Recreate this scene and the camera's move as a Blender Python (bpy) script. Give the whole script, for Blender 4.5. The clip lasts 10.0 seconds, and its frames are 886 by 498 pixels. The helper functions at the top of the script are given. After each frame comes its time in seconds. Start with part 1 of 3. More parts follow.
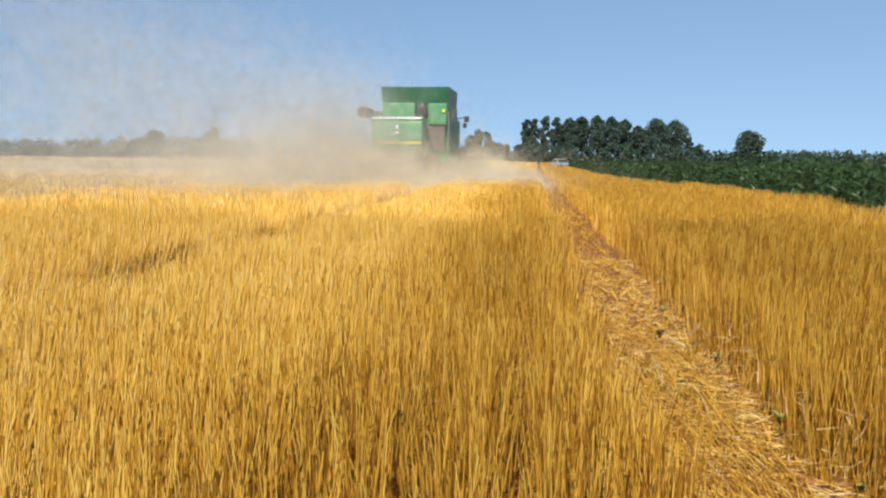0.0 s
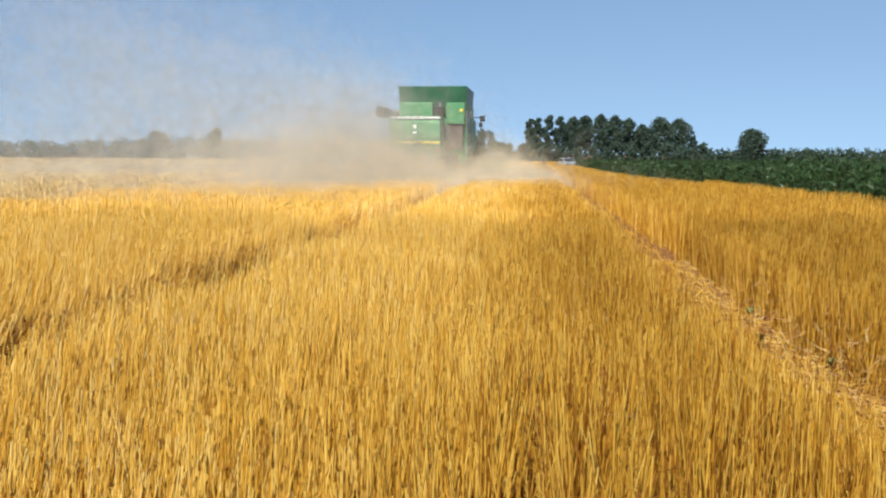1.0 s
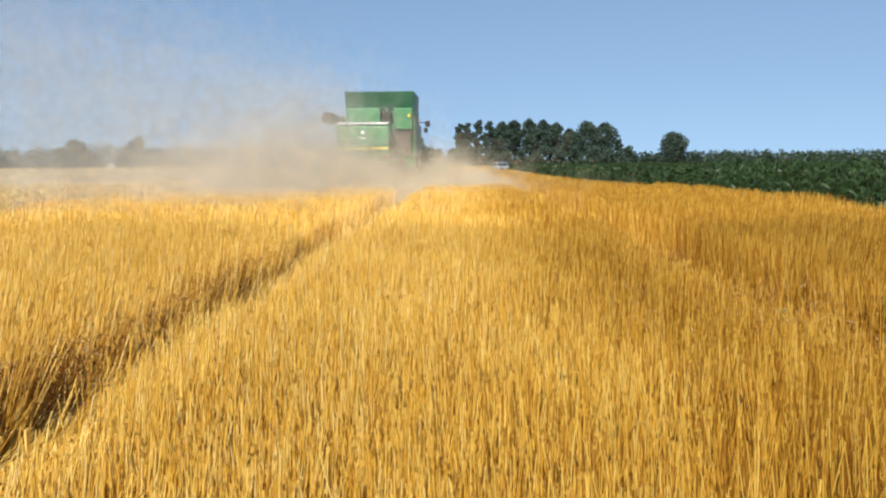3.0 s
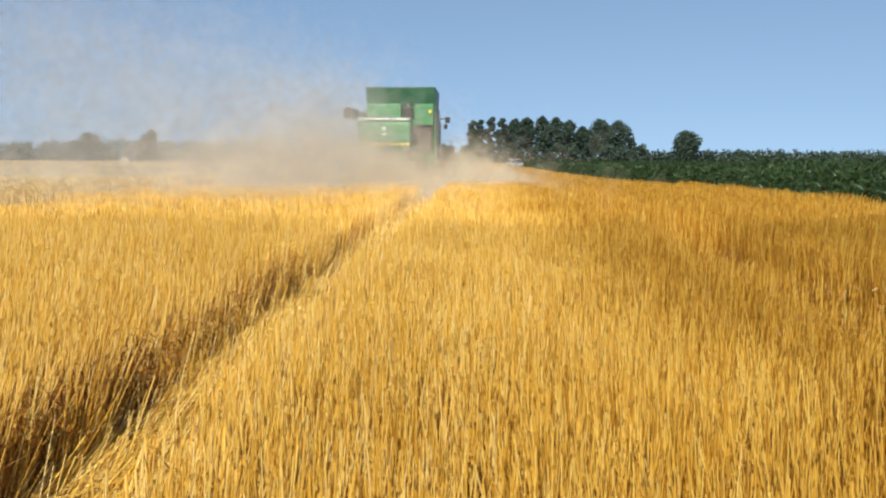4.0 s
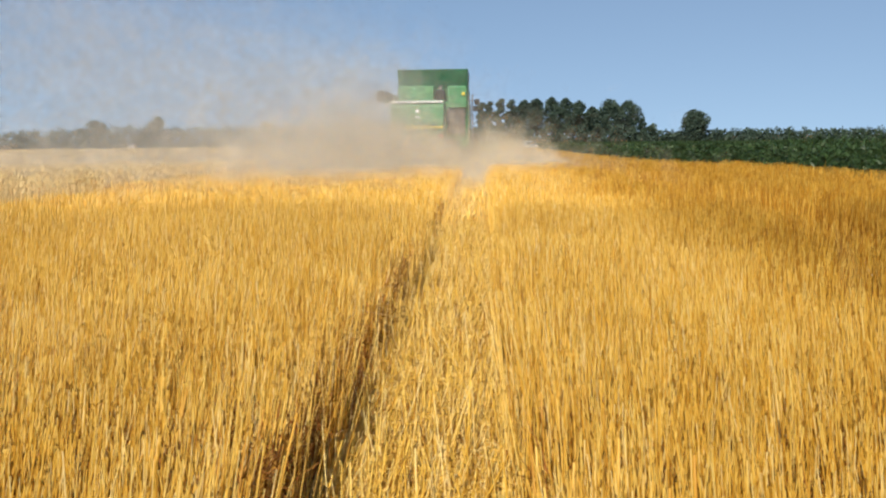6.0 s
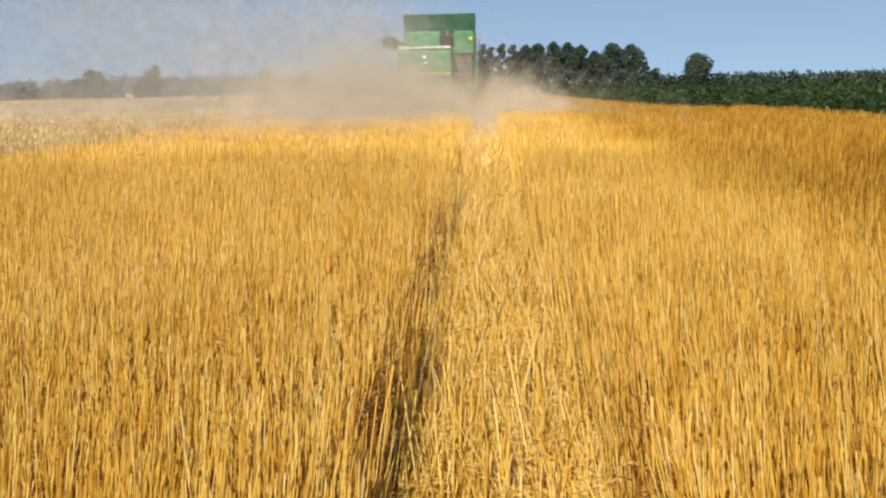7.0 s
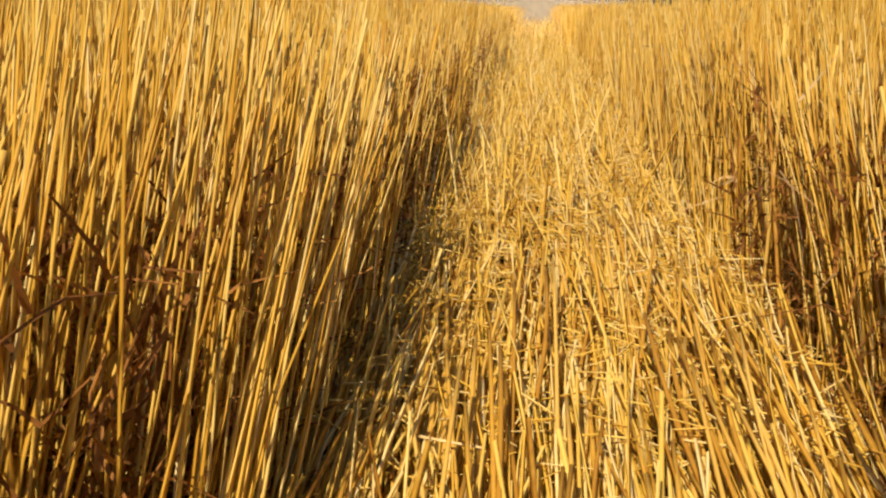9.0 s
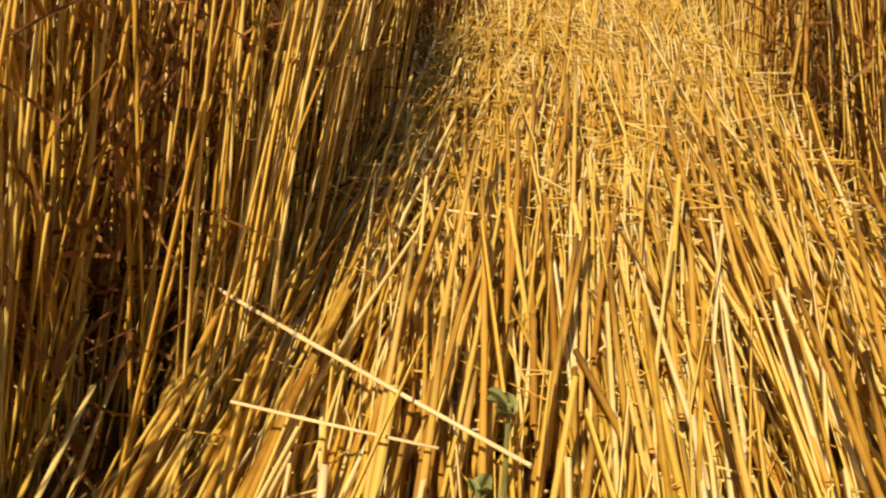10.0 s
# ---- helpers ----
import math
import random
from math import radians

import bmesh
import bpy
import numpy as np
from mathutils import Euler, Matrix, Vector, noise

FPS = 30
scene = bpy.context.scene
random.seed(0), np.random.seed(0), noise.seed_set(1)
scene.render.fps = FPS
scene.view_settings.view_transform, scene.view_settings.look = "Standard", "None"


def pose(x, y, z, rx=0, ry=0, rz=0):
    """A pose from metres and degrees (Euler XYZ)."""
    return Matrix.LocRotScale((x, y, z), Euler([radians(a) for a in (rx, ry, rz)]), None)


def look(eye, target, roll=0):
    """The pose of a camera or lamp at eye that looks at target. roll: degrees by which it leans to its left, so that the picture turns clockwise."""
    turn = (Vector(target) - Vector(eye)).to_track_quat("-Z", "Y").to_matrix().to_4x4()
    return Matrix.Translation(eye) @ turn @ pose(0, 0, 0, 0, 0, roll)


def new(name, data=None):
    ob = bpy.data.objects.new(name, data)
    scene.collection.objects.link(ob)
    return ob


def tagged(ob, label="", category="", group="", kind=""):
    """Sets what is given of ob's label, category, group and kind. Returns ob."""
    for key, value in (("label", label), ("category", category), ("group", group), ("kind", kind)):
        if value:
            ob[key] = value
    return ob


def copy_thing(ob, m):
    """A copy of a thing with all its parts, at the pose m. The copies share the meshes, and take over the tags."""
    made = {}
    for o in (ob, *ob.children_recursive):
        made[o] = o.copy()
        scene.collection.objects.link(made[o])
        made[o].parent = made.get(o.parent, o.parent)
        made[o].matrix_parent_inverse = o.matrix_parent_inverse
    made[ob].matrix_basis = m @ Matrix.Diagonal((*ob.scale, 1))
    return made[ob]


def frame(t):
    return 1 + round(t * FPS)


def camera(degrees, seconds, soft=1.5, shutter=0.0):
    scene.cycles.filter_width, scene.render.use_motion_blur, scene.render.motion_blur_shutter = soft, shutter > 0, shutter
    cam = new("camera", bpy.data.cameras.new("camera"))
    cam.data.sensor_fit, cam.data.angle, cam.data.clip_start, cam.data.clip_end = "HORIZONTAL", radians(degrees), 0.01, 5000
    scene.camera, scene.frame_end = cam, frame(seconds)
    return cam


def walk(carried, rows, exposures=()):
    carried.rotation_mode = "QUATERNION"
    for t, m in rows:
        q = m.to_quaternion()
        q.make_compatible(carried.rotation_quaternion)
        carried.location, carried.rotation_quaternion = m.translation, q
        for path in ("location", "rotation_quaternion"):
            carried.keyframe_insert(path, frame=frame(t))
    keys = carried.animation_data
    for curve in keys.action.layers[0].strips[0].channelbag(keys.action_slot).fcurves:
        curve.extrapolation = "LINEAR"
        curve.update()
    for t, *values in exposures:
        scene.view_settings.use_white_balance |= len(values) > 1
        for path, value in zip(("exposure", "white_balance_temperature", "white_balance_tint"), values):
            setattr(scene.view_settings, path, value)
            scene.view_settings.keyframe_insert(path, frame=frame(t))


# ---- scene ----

# ======== camera ========
cam = camera(55.0, 10.0, soft=2.3)
# seconds, x, y, z, tilt, roll, heading
ROWS = [(0, 3.46, -0.30, 1.50, 83.62, -0.49, 6.35), (0.5, 3.08, -0.25, 1.50, 83.71, -0.64, 7.53),
        (1, 2.75, -0.20, 1.50, 83.59, -0.23, 6.44), (1.5, 2.46, -0.15, 1.50, 83.93, 0.31, 5.74),
        (2, 2.20, -0.10, 1.50, 84.45, 0.70, 5.20), (2.2, 2.12, -0.08, 1.50, 84.5, 0.75, 4.65),
        (3.3, 1.76, 0.01, 1.50, 83.8, 0.4, 1.15), (3.5, 1.69, 0.03, 1.50, 83.79, 0.33, 1.58),
        (4, 1.45, 0.10, 1.50, 83.72, -0.13, 2.32), (4.5, 1.19, 0.15, 1.50, 83.67, 0.27, 1.50),
        (5, 0.87, 0.17, 1.50, 83.70, 0.69, 0.58), (5.5, 0.52, 0.23, 1.50, 83.06, 1.19, 1.42),
        (6, 0.28, 0.32, 1.50, 82.58, 0.69, 2.67), (6.2, 0.21, 0.33, 1.50, 82.1, 0.75, 2.75),
        (7.3, -0.08, 0.38, 1.50, 77.8, 1.6, 2.8), (7.5, -0.09, 0.40, 1.50, 77.06, 1.68, 3.67),
        (8, -0.09, 0.57, 1.28, 76.51, 1.74, 4.69), (8.5, -0.07, 0.70, 0.77, 76.22, 0.97, 5.13),
        (9, -0.09, 0.75, 0.67, 73.84, -1.01, 5.92), (9.5, -0.10, 0.75, 0.65, 70.32, -1.07, 7.10),
        (10, -0.08, 0.71, 0.55, 64.90, -1.37, 7.43)]
walk(cam, [(r[0], pose(*r[1:])) for r in ROWS], [(0, 0.6, 6350, 9), (2, 0.6, 6400, 9.5), (4, 0.54, 6500, 10), (5.5, 0.45, 6600, 11), (7.5, 0.38, 7000, 13.5), (8.5, 0.32, 7350, 15.5), (10, 0.29, 7450, 16.5)])

# ======== light ========
SUN_EL, SUN_AZ = radians(52), radians(199)   # azimuth clockwise from +Y: behind the walk, to its left
world = bpy.data.worlds.new("sky")
scene.world = world
world.use_nodes = True
wn = world.node_tree.nodes
sky = wn.new("ShaderNodeTexSky")
sky.sky_type, sky.sun_disc = "NISHITA", False
sky.sun_elevation, sky.sun_rotation = SUN_EL, SUN_AZ
sky.air_density, sky.dust_density, sky.ozone_density = 0.8, 0.0, 4.5
# hazy summer air: the sky pales little towards the horizon
aim, lift = wn.new("ShaderNodeTexCoord"), wn.new("ShaderNodeVectorMath")
lift.operation = "MULTIPLY_ADD"
lift.inputs[1].default_value, lift.inputs[2].default_value = (1, 1, 0.55), (0, 0, 0.15)
world.node_tree.links.new(aim.outputs["Generated"], lift.inputs[0])
world.node_tree.links.new(lift.outputs[0], sky.inputs["Vector"])
tint = wn.new("ShaderNodeMix")
tint.data_type, tint.blend_type = "RGBA", "MULTIPLY"
tint.inputs[0].default_value, tint.inputs[7].default_value = 1.0, (1.11, 1.0, 0.86, 1)
world.node_tree.links.new(sky.outputs[0], tint.inputs[6])
world.node_tree.links.new(tint.outputs[2], wn["Background"].inputs[0])
wn["Background"].inputs[1].default_value = 0.103
sun_data = bpy.data.lights.new("sun", "SUN")
sun_data.energy, sun_data.angle, sun_data.color = 5.0, radians(0.6), (1.0, 0.93, 0.8)
sun = new("sun", sun_data)
sun_dir = Vector((math.sin(SUN_AZ) * math.cos(SUN_EL), math.cos(SUN_AZ) * math.cos(SUN_EL), math.sin(SUN_EL)))
sun.matrix_world = look(sun_dir * 60, (0, 0, 0))
scene.cycles.transparent_max_bounces = 256


# ======== materials ========
def material(name, stops, rough=0.6, scale=20.0, island=0.5, objects=0.0, metal=0.0, bump=0.0, stretch=(1, 1, 1),
             translucent=0.0, specular=0.25, detail=6.0, grit=0.5, side_tone=0.0):
    """A colour ramp over noise, mixed with one random value for each island or object."""
    m = bpy.data.materials.new(name)
    m.use_nodes = True
    n, l = m.node_tree.nodes, m.node_tree.links
    bsdf = n["Principled BSDF"]
    co = n.new("ShaderNodeTexCoord")
    mp = n.new("ShaderNodeMapping")
    mp.inputs["Scale"].default_value = stretch
    l.new(co.outputs["Object"], mp.inputs[0])
    tex = n.new("ShaderNodeTexNoise")
    tex.inputs["Scale"].default_value, tex.inputs["Detail"].default_value = scale, detail
    tex.inputs["Roughness"].default_value = grit
    l.new(mp.outputs[0], tex.inputs["Vector"])
    value = tex.outputs["Fac"]
    for amount, kind, out in ((island, "ShaderNodeNewGeometry", "Random Per Island"), (objects, "ShaderNodeObjectInfo", "Random")):
        if amount:
            g = n.new(kind)
            mix = n.new("ShaderNodeMix")
            mix.inputs[0].default_value = amount
            l.new(value, mix.inputs[2])
            l.new(g.outputs[out], mix.inputs[3])
            value = mix.outputs[0]
    if side_tone:      # straw is paler at low x and deeper gold at high x, with a wavering border
        sep, edge, broad, push = n.new("ShaderNodeSeparateXYZ"), n.new("ShaderNodeMapRange"), n.new("ShaderNodeTexNoise"), n.new("ShaderNodeMath")
        broad.inputs["Scale"].default_value, broad.inputs["Detail"].default_value = 0.35, 3.0
        bend, sway = n.new("ShaderNodeMath"), n.new("ShaderNodeMath")
        sway.operation, bend.operation, push.operation = "MULTIPLY_ADD", "ADD", "ADD"
        sway.inputs[1].default_value, sway.inputs[2].default_value = 1.6, -0.8
        l.new(co.outputs["Object"], sep.inputs[0])
        l.new(co.outputs["Object"], broad.inputs["Vector"])
        l.new(broad.outputs["Fac"], sway.inputs[0])
        l.new(sep.outputs[0], bend.inputs[0])
        l.new(sway.outputs[0], bend.inputs[1])
        edge.interpolation_type = "SMOOTHSTEP"
        for k, v in ((1, 1.4), (2, 3.3), (3, side_tone * 0.6), (4, -side_tone * 1.2)):
            edge.inputs[k].default_value = v
        l.new(bend.outputs[0], edge.inputs[0])
        l.new(value, push.inputs[0])
        l.new(edge.outputs[0], push.inputs[1])
        value = push.outputs[0]
    ramp = n.new("ShaderNodeValToRGB")
    el = ramp.color_ramp.elements
    el[0].position, el[0].color = stops[0][0], (*stops[0][1], 1)
    el[1].position, el[1].color = stops[-1][0], (*stops[-1][1], 1)
    for p, c in stops[1:-1]:
        e = el.new(p)
        e.color = (*c, 1)
    l.new(value, ramp.inputs[0])
    l.new(ramp.outputs[0], bsdf.inputs["Base Color"])
    bsdf.inputs["Roughness"].default_value, bsdf.inputs["Metallic"].default_value = rough, metal
    bsdf.inputs["Specular IOR Level"].default_value = specular
    if bump:
        b = n.new("ShaderNodeBump")
        b.inputs["Strength"].default_value = bump
        b.inputs["Distance"].default_value = 0.02
        l.new(tex.outputs["Fac"], b.inputs["Height"])
        l.new(b.outputs[0], bsdf.inputs["Normal"])
    if translucent:
        t = n.new("ShaderNodeBsdfTranslucent")
        l.new(ramp.outputs[0], t.inputs[0])
        mixs = n.new("ShaderNodeMixShader")
        mixs.inputs[0].default_value = translucent
        l.new(bsdf.outputs[0], mixs.inputs[1])
        l.new(t.outputs[0], mixs.inputs[2])
        l.new(mixs.outputs[0], n["Material Output"].inputs[0])
    return m


STRAW = material("straw", [(0.15, (0.32, 0.13, 0.014)), (0.33, (0.62, 0.33, 0.035)), (0.52, (0.77, 0.47, 0.07)), (0.75, (0.84, 0.6, 0.15)), (0.97, (0.9, 0.75, 0.4))],
                 rough=0.45, scale=2.2, island=0.6, translucent=0.28, detail=10, grit=0.68, side_tone=0.1)
FLAT_STRAW = material("flattened_straw", [(0.2, (0.36, 0.16, 0.02)), (0.34, (0.73, 0.44, 0.06)), (0.56, (0.85, 0.59, 0.13)), (0.86, (0.9, 0.74, 0.36))],
                      rough=0.5, scale=12, island=0.62, translucent=0.2, detail=8, grit=0.7)
GRAIN = material("ripe_grain", [(0.1, (0.46, 0.31, 0.115)), (0.5, (0.67, 0.49, 0.21)), (1, (0.79, 0.63, 0.33))], rough=0.6, scale=3, island=0.6, translucent=0.15)
DRY_LEAF = material("dry_leaf", [(0.1, (0.38, 0.2, 0.07)), (0.5, (0.62, 0.42, 0.18)), (1, (0.8, 0.66, 0.42))], rough=0.6, scale=20, island=0.7, translucent=0.25)
SOIL = material("soil", [(0.3, (0.075, 0.03, 0.01)), (0.5, (0.16, 0.07, 0.02)), (0.62, (0.3, 0.145, 0.04)), (0.8, (0.5, 0.29, 0.09))],
                rough=0.95, scale=14, island=0, bump=0.6, detail=10)


def dust_material(name, cover, colour):
    """Fine chaff: lit from both sides, letting part of the light straight through."""
    m = bpy.data.materials.new(name)
    m.use_nodes = True
    n, l = m.node_tree.nodes, m.node_tree.links
    dif, tra, clear, both, out = (n.new(k) for k in ("ShaderNodeBsdfDiffuse", "ShaderNodeBsdfTranslucent", "ShaderNodeBsdfTransparent", "ShaderNodeMixShader", "ShaderNodeMixShader"))
    dif.inputs[0].default_value = tra.inputs[0].default_value = (*colour, 1)
    both.inputs[0].default_value, out.inputs[0].default_value = 0.5, cover
    l.new(dif.outputs[0], both.inputs[1]), l.new(tra.outputs[0], both.inputs[2])
    l.new(clear.outputs[0], out.inputs[1]), l.new(both.outputs[0], out.inputs[2])
    l.new(out.outputs[0], n["Material Output"].inputs[0])
    return m


DUST = dust_material("dust", 0.016, (0.8, 0.71, 0.55))
THIN_DUST = dust_material("thin_dust", 0.0105, (0.62, 0.6, 0.55))
# body green darkened: the tank extensions' shade is put into this colour
SHADED_GREEN = material("shaded_green_paint", [(0.3, (0.01, 0.085, 0.04)), (0.7, (0.03, 0.14, 0.07))], rough=0.45, scale=1.5, island=0)
GREEN = material("green_paint", [(0.3, (0.02, 0.17, 0.06)), (0.7, (0.035, 0.23, 0.085))], rough=0.35, scale=2, island=0)
DUSTY_GREEN = material("dusty_green_paint", [(0.35, (0.05, 0.22, 0.09)), (0.65, (0.12, 0.27, 0.13))], rough=0.5, scale=3, island=0)
YELLOW = material("yellow_paint", [(0.3, (0.75, 0.55, 0.03)), (0.7, (0.85, 0.68, 0.08))], rough=0.4, scale=5, island=0)
DARK = material("dark_rubber", [(0.3, (0.015, 0.015, 0.015)), (0.7, (0.05, 0.045, 0.04))], rough=0.8, scale=6, island=0, bump=0.2)
STEEL = material("worn_steel", [(0.3, (0.2, 0.19, 0.17)), (0.7, (0.38, 0.36, 0.33))], rough=0.45, scale=8, island=0, metal=0.6)
SCREEN = material("dusty_screen", [(0.3, (0.1, 0.085, 0.075)), (0.7, (0.22, 0.18, 0.15))], rough=0.8, scale=30, island=0)
WHITE = material("white_paint", [(0.3, (0.7, 0.7, 0.7)), (0.7, (0.82, 0.82, 0.82))], rough=0.3, scale=3, island=0)
SILVER = material("silver_paint", [(0.3, (0.32, 0.35, 0.38)), (0.7, (0.45, 0.48, 0.5))], rough=0.3, scale=3, island=0, metal=0.3)
GLASS = material("dark_glass", [(0.3, (0.02, 0.025, 0.03)), (0.7, (0.04, 0.05, 0.055))], rough=0.08, scale=2, island=0, specular=0.7)
RED = material("red_lens", [(0.3, (0.4, 0.01, 0.01)), (0.7, (0.5, 0.02, 0.02))], rough=0.25, scale=2, island=0)
LEAF = material("tree_leaves", [(0.15, (0.022, 0.042, 0.03)), (0.5, (0.04, 0.07, 0.05)), (0.9, (0.08, 0.12, 0.085))], rough=0.6, scale=0.6, island=0.55, translucent=0.15)
MAIZE = material("maize_leaves", [(0.1, (0.01, 0.026, 0.008)), (0.5, (0.026, 0.058, 0.017)), (0.9, (0.075, 0.115, 0.045))], rough=0.45, scale=2, island=0.6, translucent=0.2)
TASSEL = material("maize_tassel", [(0.2, (0.05, 0.07, 0.025)), (0.8, (0.1, 0.11, 0.045))], rough=0.8, scale=20, island=0.3)
WEED = material("weed_leaves", [(0.2, (0.13, 0.14, 0.03)), (0.8, (0.36, 0.36, 0.12))], rough=0.5, scale=30, island=0.4, translucent=0.2)
VERGE = material("verge_grass", [(0.1, (0.1, 0.12, 0.04)), (0.5, (0.25, 0.24, 0.1)), (0.9, (0.45, 0.4, 0.22))], rough=0.7, scale=1, island=0.6, translucent=0.15)
BARK = material("bark", [(0.3, (0.1, 0.085, 0.07)), (0.7, (0.26, 0.23, 0.19))], rough=0.9, scale=3, island=0, stretch=(3, 3, 0.6), bump=0.5)
PLASTER = material("pale_plaster", [(0.3, (0.6, 0.57, 0.5)), (0.7, (0.72, 0.7, 0.64))], rough=0.9, scale=2, island=0)
TILE_RED = material("roof_tiles", [(0.3, (0.2, 0.15, 0.13)), (0.7, (0.32, 0.26, 0.23))], rough=0.85, scale=3, island=0)

rng = np.random.default_rng(7)


# ======== mesh helpers ========
def np_mesh(name, verts, quads, mat):
    """A mesh of quads from arrays."""
    me = bpy.data.meshes.new(name)
    me.vertices.add(len(verts))
    me.vertices.foreach_set("co", np.ascontiguousarray(verts, dtype=np.float32).ravel())
    me.loops.add(quads.size)
    me.loops.foreach_set("vertex_index", np.ascontiguousarray(quads, dtype=np.int32).ravel())
    me.polygons.add(len(quads))
    me.polygons.foreach_set("loop_start", np.arange(0, quads.size, quads.shape[1], dtype=np.int32))
    me.polygons.foreach_set("use_smooth", np.ones(len(quads), dtype=bool))
    me.update(calc_edges=True)
    me.materials.append(mat)
    return me


def stems(base, lean, height, radius, sides=3, segs=2, bend=0.1, taper=0.75, droop=0.0, flat=1.0):
    """Many thin stems at once: base (n,3), lean (n,3) a direction, height and radius (n). sides 2 gives flat ribbons."""
    n = len(base)
    lean = lean / np.linalg.norm(lean, axis=1, keepdims=True)
    ref = rng.normal(size=(n, 3)) * (1, 1, 0.2)
    u = np.cross(lean, ref)
    u /= np.linalg.norm(u, axis=1, keepdims=True)
    w = np.cross(lean, u)
    side = rng.normal(0, bend, (n, 1))
    rings = []
    for k in range(segs + 1):
        t = k / segs
        c = base + lean * (height * t)[:, None] + w * side * (height * t * t)[:, None]
        c[:, 2] -= droop * height * t * t
        r = (radius * (1 - (1 - taper) * t))[:, None]
        for a in range(sides):
            th = 2 * math.pi * a / sides
            rings.append(c + (u * math.cos(th) + w * math.sin(th) * flat) * r)
    v = np.stack(rings, 1).reshape(-1, 3)
    per = sides * (segs + 1)
    local = []
    for k in range(segs):
        if sides == 2:
            local.append((2 * k, 2 * k + 1, 2 * k + 3, 2 * k + 2))
        else:
            for a in range(sides):
                b = (a + 1) % sides
                local.append((k * sides + a, k * sides + b, (k + 1) * sides + b, (k + 1) * sides + a))
    f = (np.array(local)[None] + (np.arange(n) * per)[:, None, None]).reshape(-1, 4)
    return v, f


def join(parts):
    vs, fs, o = [], [], 0
    for v, f in parts:
        vs.append(v)
        fs.append(f + o)
        o += len(v)
    return np.concatenate(vs), np.concatenate(fs)


def part(name, bm, mat, parent, label="", smooth=False):
    """Links a bmesh as one mesh object under a thing or a part."""
    me = bpy.data.meshes.new(name)
    bm.normal_update()
    bm.to_mesh(me)
    bm.free()
    me.materials.append(mat)
    if smooth:
        me.polygons.foreach_set("use_smooth", [True] * len(me.polygons))
    ob = new(name, me)
    ob.parent = parent
    if label:
        tagged(ob, label)
    return ob


def box(x0, x1, y0, y1, z0, z1, bevel=0.03, bm=None):
    bm = bm or bmesh.new()
    got = bmesh.ops.create_cube(bm, size=1.0, matrix=Matrix.LocRotScale(((x0 + x1) / 2, (y0 + y1) / 2, (z0 + z1) / 2), None, (x1 - x0, y1 - y0, z1 - z0)))
    if bevel:
        edges = {e for v in got["verts"] for e in v.link_edges}
        bmesh.ops.bevel(bm, geom=list(edges), offset=bevel, segments=2, affect="EDGES", profile=0.6)
    return bm


def prism(profile, x0, x1, bevel=0.03):
    """A solid drawn out along x from a closed profile of (y, z)."""
    bm = bmesh.new()
    a = [bm.verts.new((x0, y, z)) for y, z in profile]
    b = [bm.verts.new((x1, y, z)) for y, z in profile]
    bm.faces.new(a)
    bm.faces.new(b[::-1])
    for i in range(len(a)):
        j = (i + 1) % len(a)
        bm.faces.new((a[j], a[i], b[i], b[j]))
    bmesh.ops.recalc_face_normals(bm, faces=bm.faces)
    if bevel:
        bmesh.ops.bevel(bm, geom=list(bm.edges), offset=bevel, segments=2, affect="EDGES", profile=0.6)
    return bm


def tube(p, q, r, r2=None, seg=12, bm=None):
    bm = bm or bmesh.new()
    p, q = Vector(p), Vector(q)
    d = q - p
    m = Matrix.Translation((p + q) / 2) @ d.to_track_quat("Z", "Y").to_matrix().to_4x4()
    bmesh.ops.create_cone(bm, cap_ends=True, segments=seg, radius1=r, radius2=r if r2 is None else r2, depth=d.length, matrix=m)
    return bm


def stuff(name, data, mat, label, category):
    ob = new(name, np_mesh(name, *data, mat))
    return tagged(ob, label, category, kind="stuff")


# ======== ground ========
def corn_edge(y):
    return 11.6 - 0.075 * np.minimum(y, 52)


def lie(y):
    """Height of the ground, which falls gently away from the walk."""
    return -0.0055 * np.clip(np.asarray(y, float) - 20, 0, 480)


gx, gy = np.meshgrid(np.linspace(-2500, 2500, 26), np.concatenate([[-2500, -400, -20, 0, 10, 20], np.linspace(30, 500, 48), [800, 2500]]))
cols = gx.shape[1]
idx = np.arange(gx.size).reshape(gx.shape)
quads = np.stack([idx[:-1, :-1], idx[:-1, 1:], idx[1:, 1:], idx[1:, :-1]], -1).reshape(-1, 4)
me = np_mesh("ground", np.stack([gx, gy, lie(gy)], -1).reshape(-1, 3), quads, SOIL)
tagged(new("ground", me), "brown soil littered with chopped straw", "ground", kind="structure")


# ======== stubble ========
def old_track(y):
    """Middle of the older wheel track, which runs slightly askew."""
    return 4.36 - 0.012 * np.clip(y, 0, 60)


UNCUT_X = -7.5           # edge of the grain that still stands


def scatter(x0, x1, y0, y1, per_m2, row=0.13):
    n = int((x1 - x0) * (y1 - y0) * per_m2)
    x, y = rng.uniform(x0, x1, n), rng.uniform(y0, y1, n)
    if row:
        x = np.round(x / row) * row + rng.normal(0, row * 0.22, n)
    return x, y


def track_distance(x, y):
    d = np.abs(x - 0.03 * np.sin(y * 0.8))
    d = np.minimum(d, np.abs(x - old_track(y) - 0.05 * np.sin(y * 0.6 + 1)) * 0.88)
    return np.minimum(d, np.abs(x - corn_edge(y) + 1.3) * 1.3)


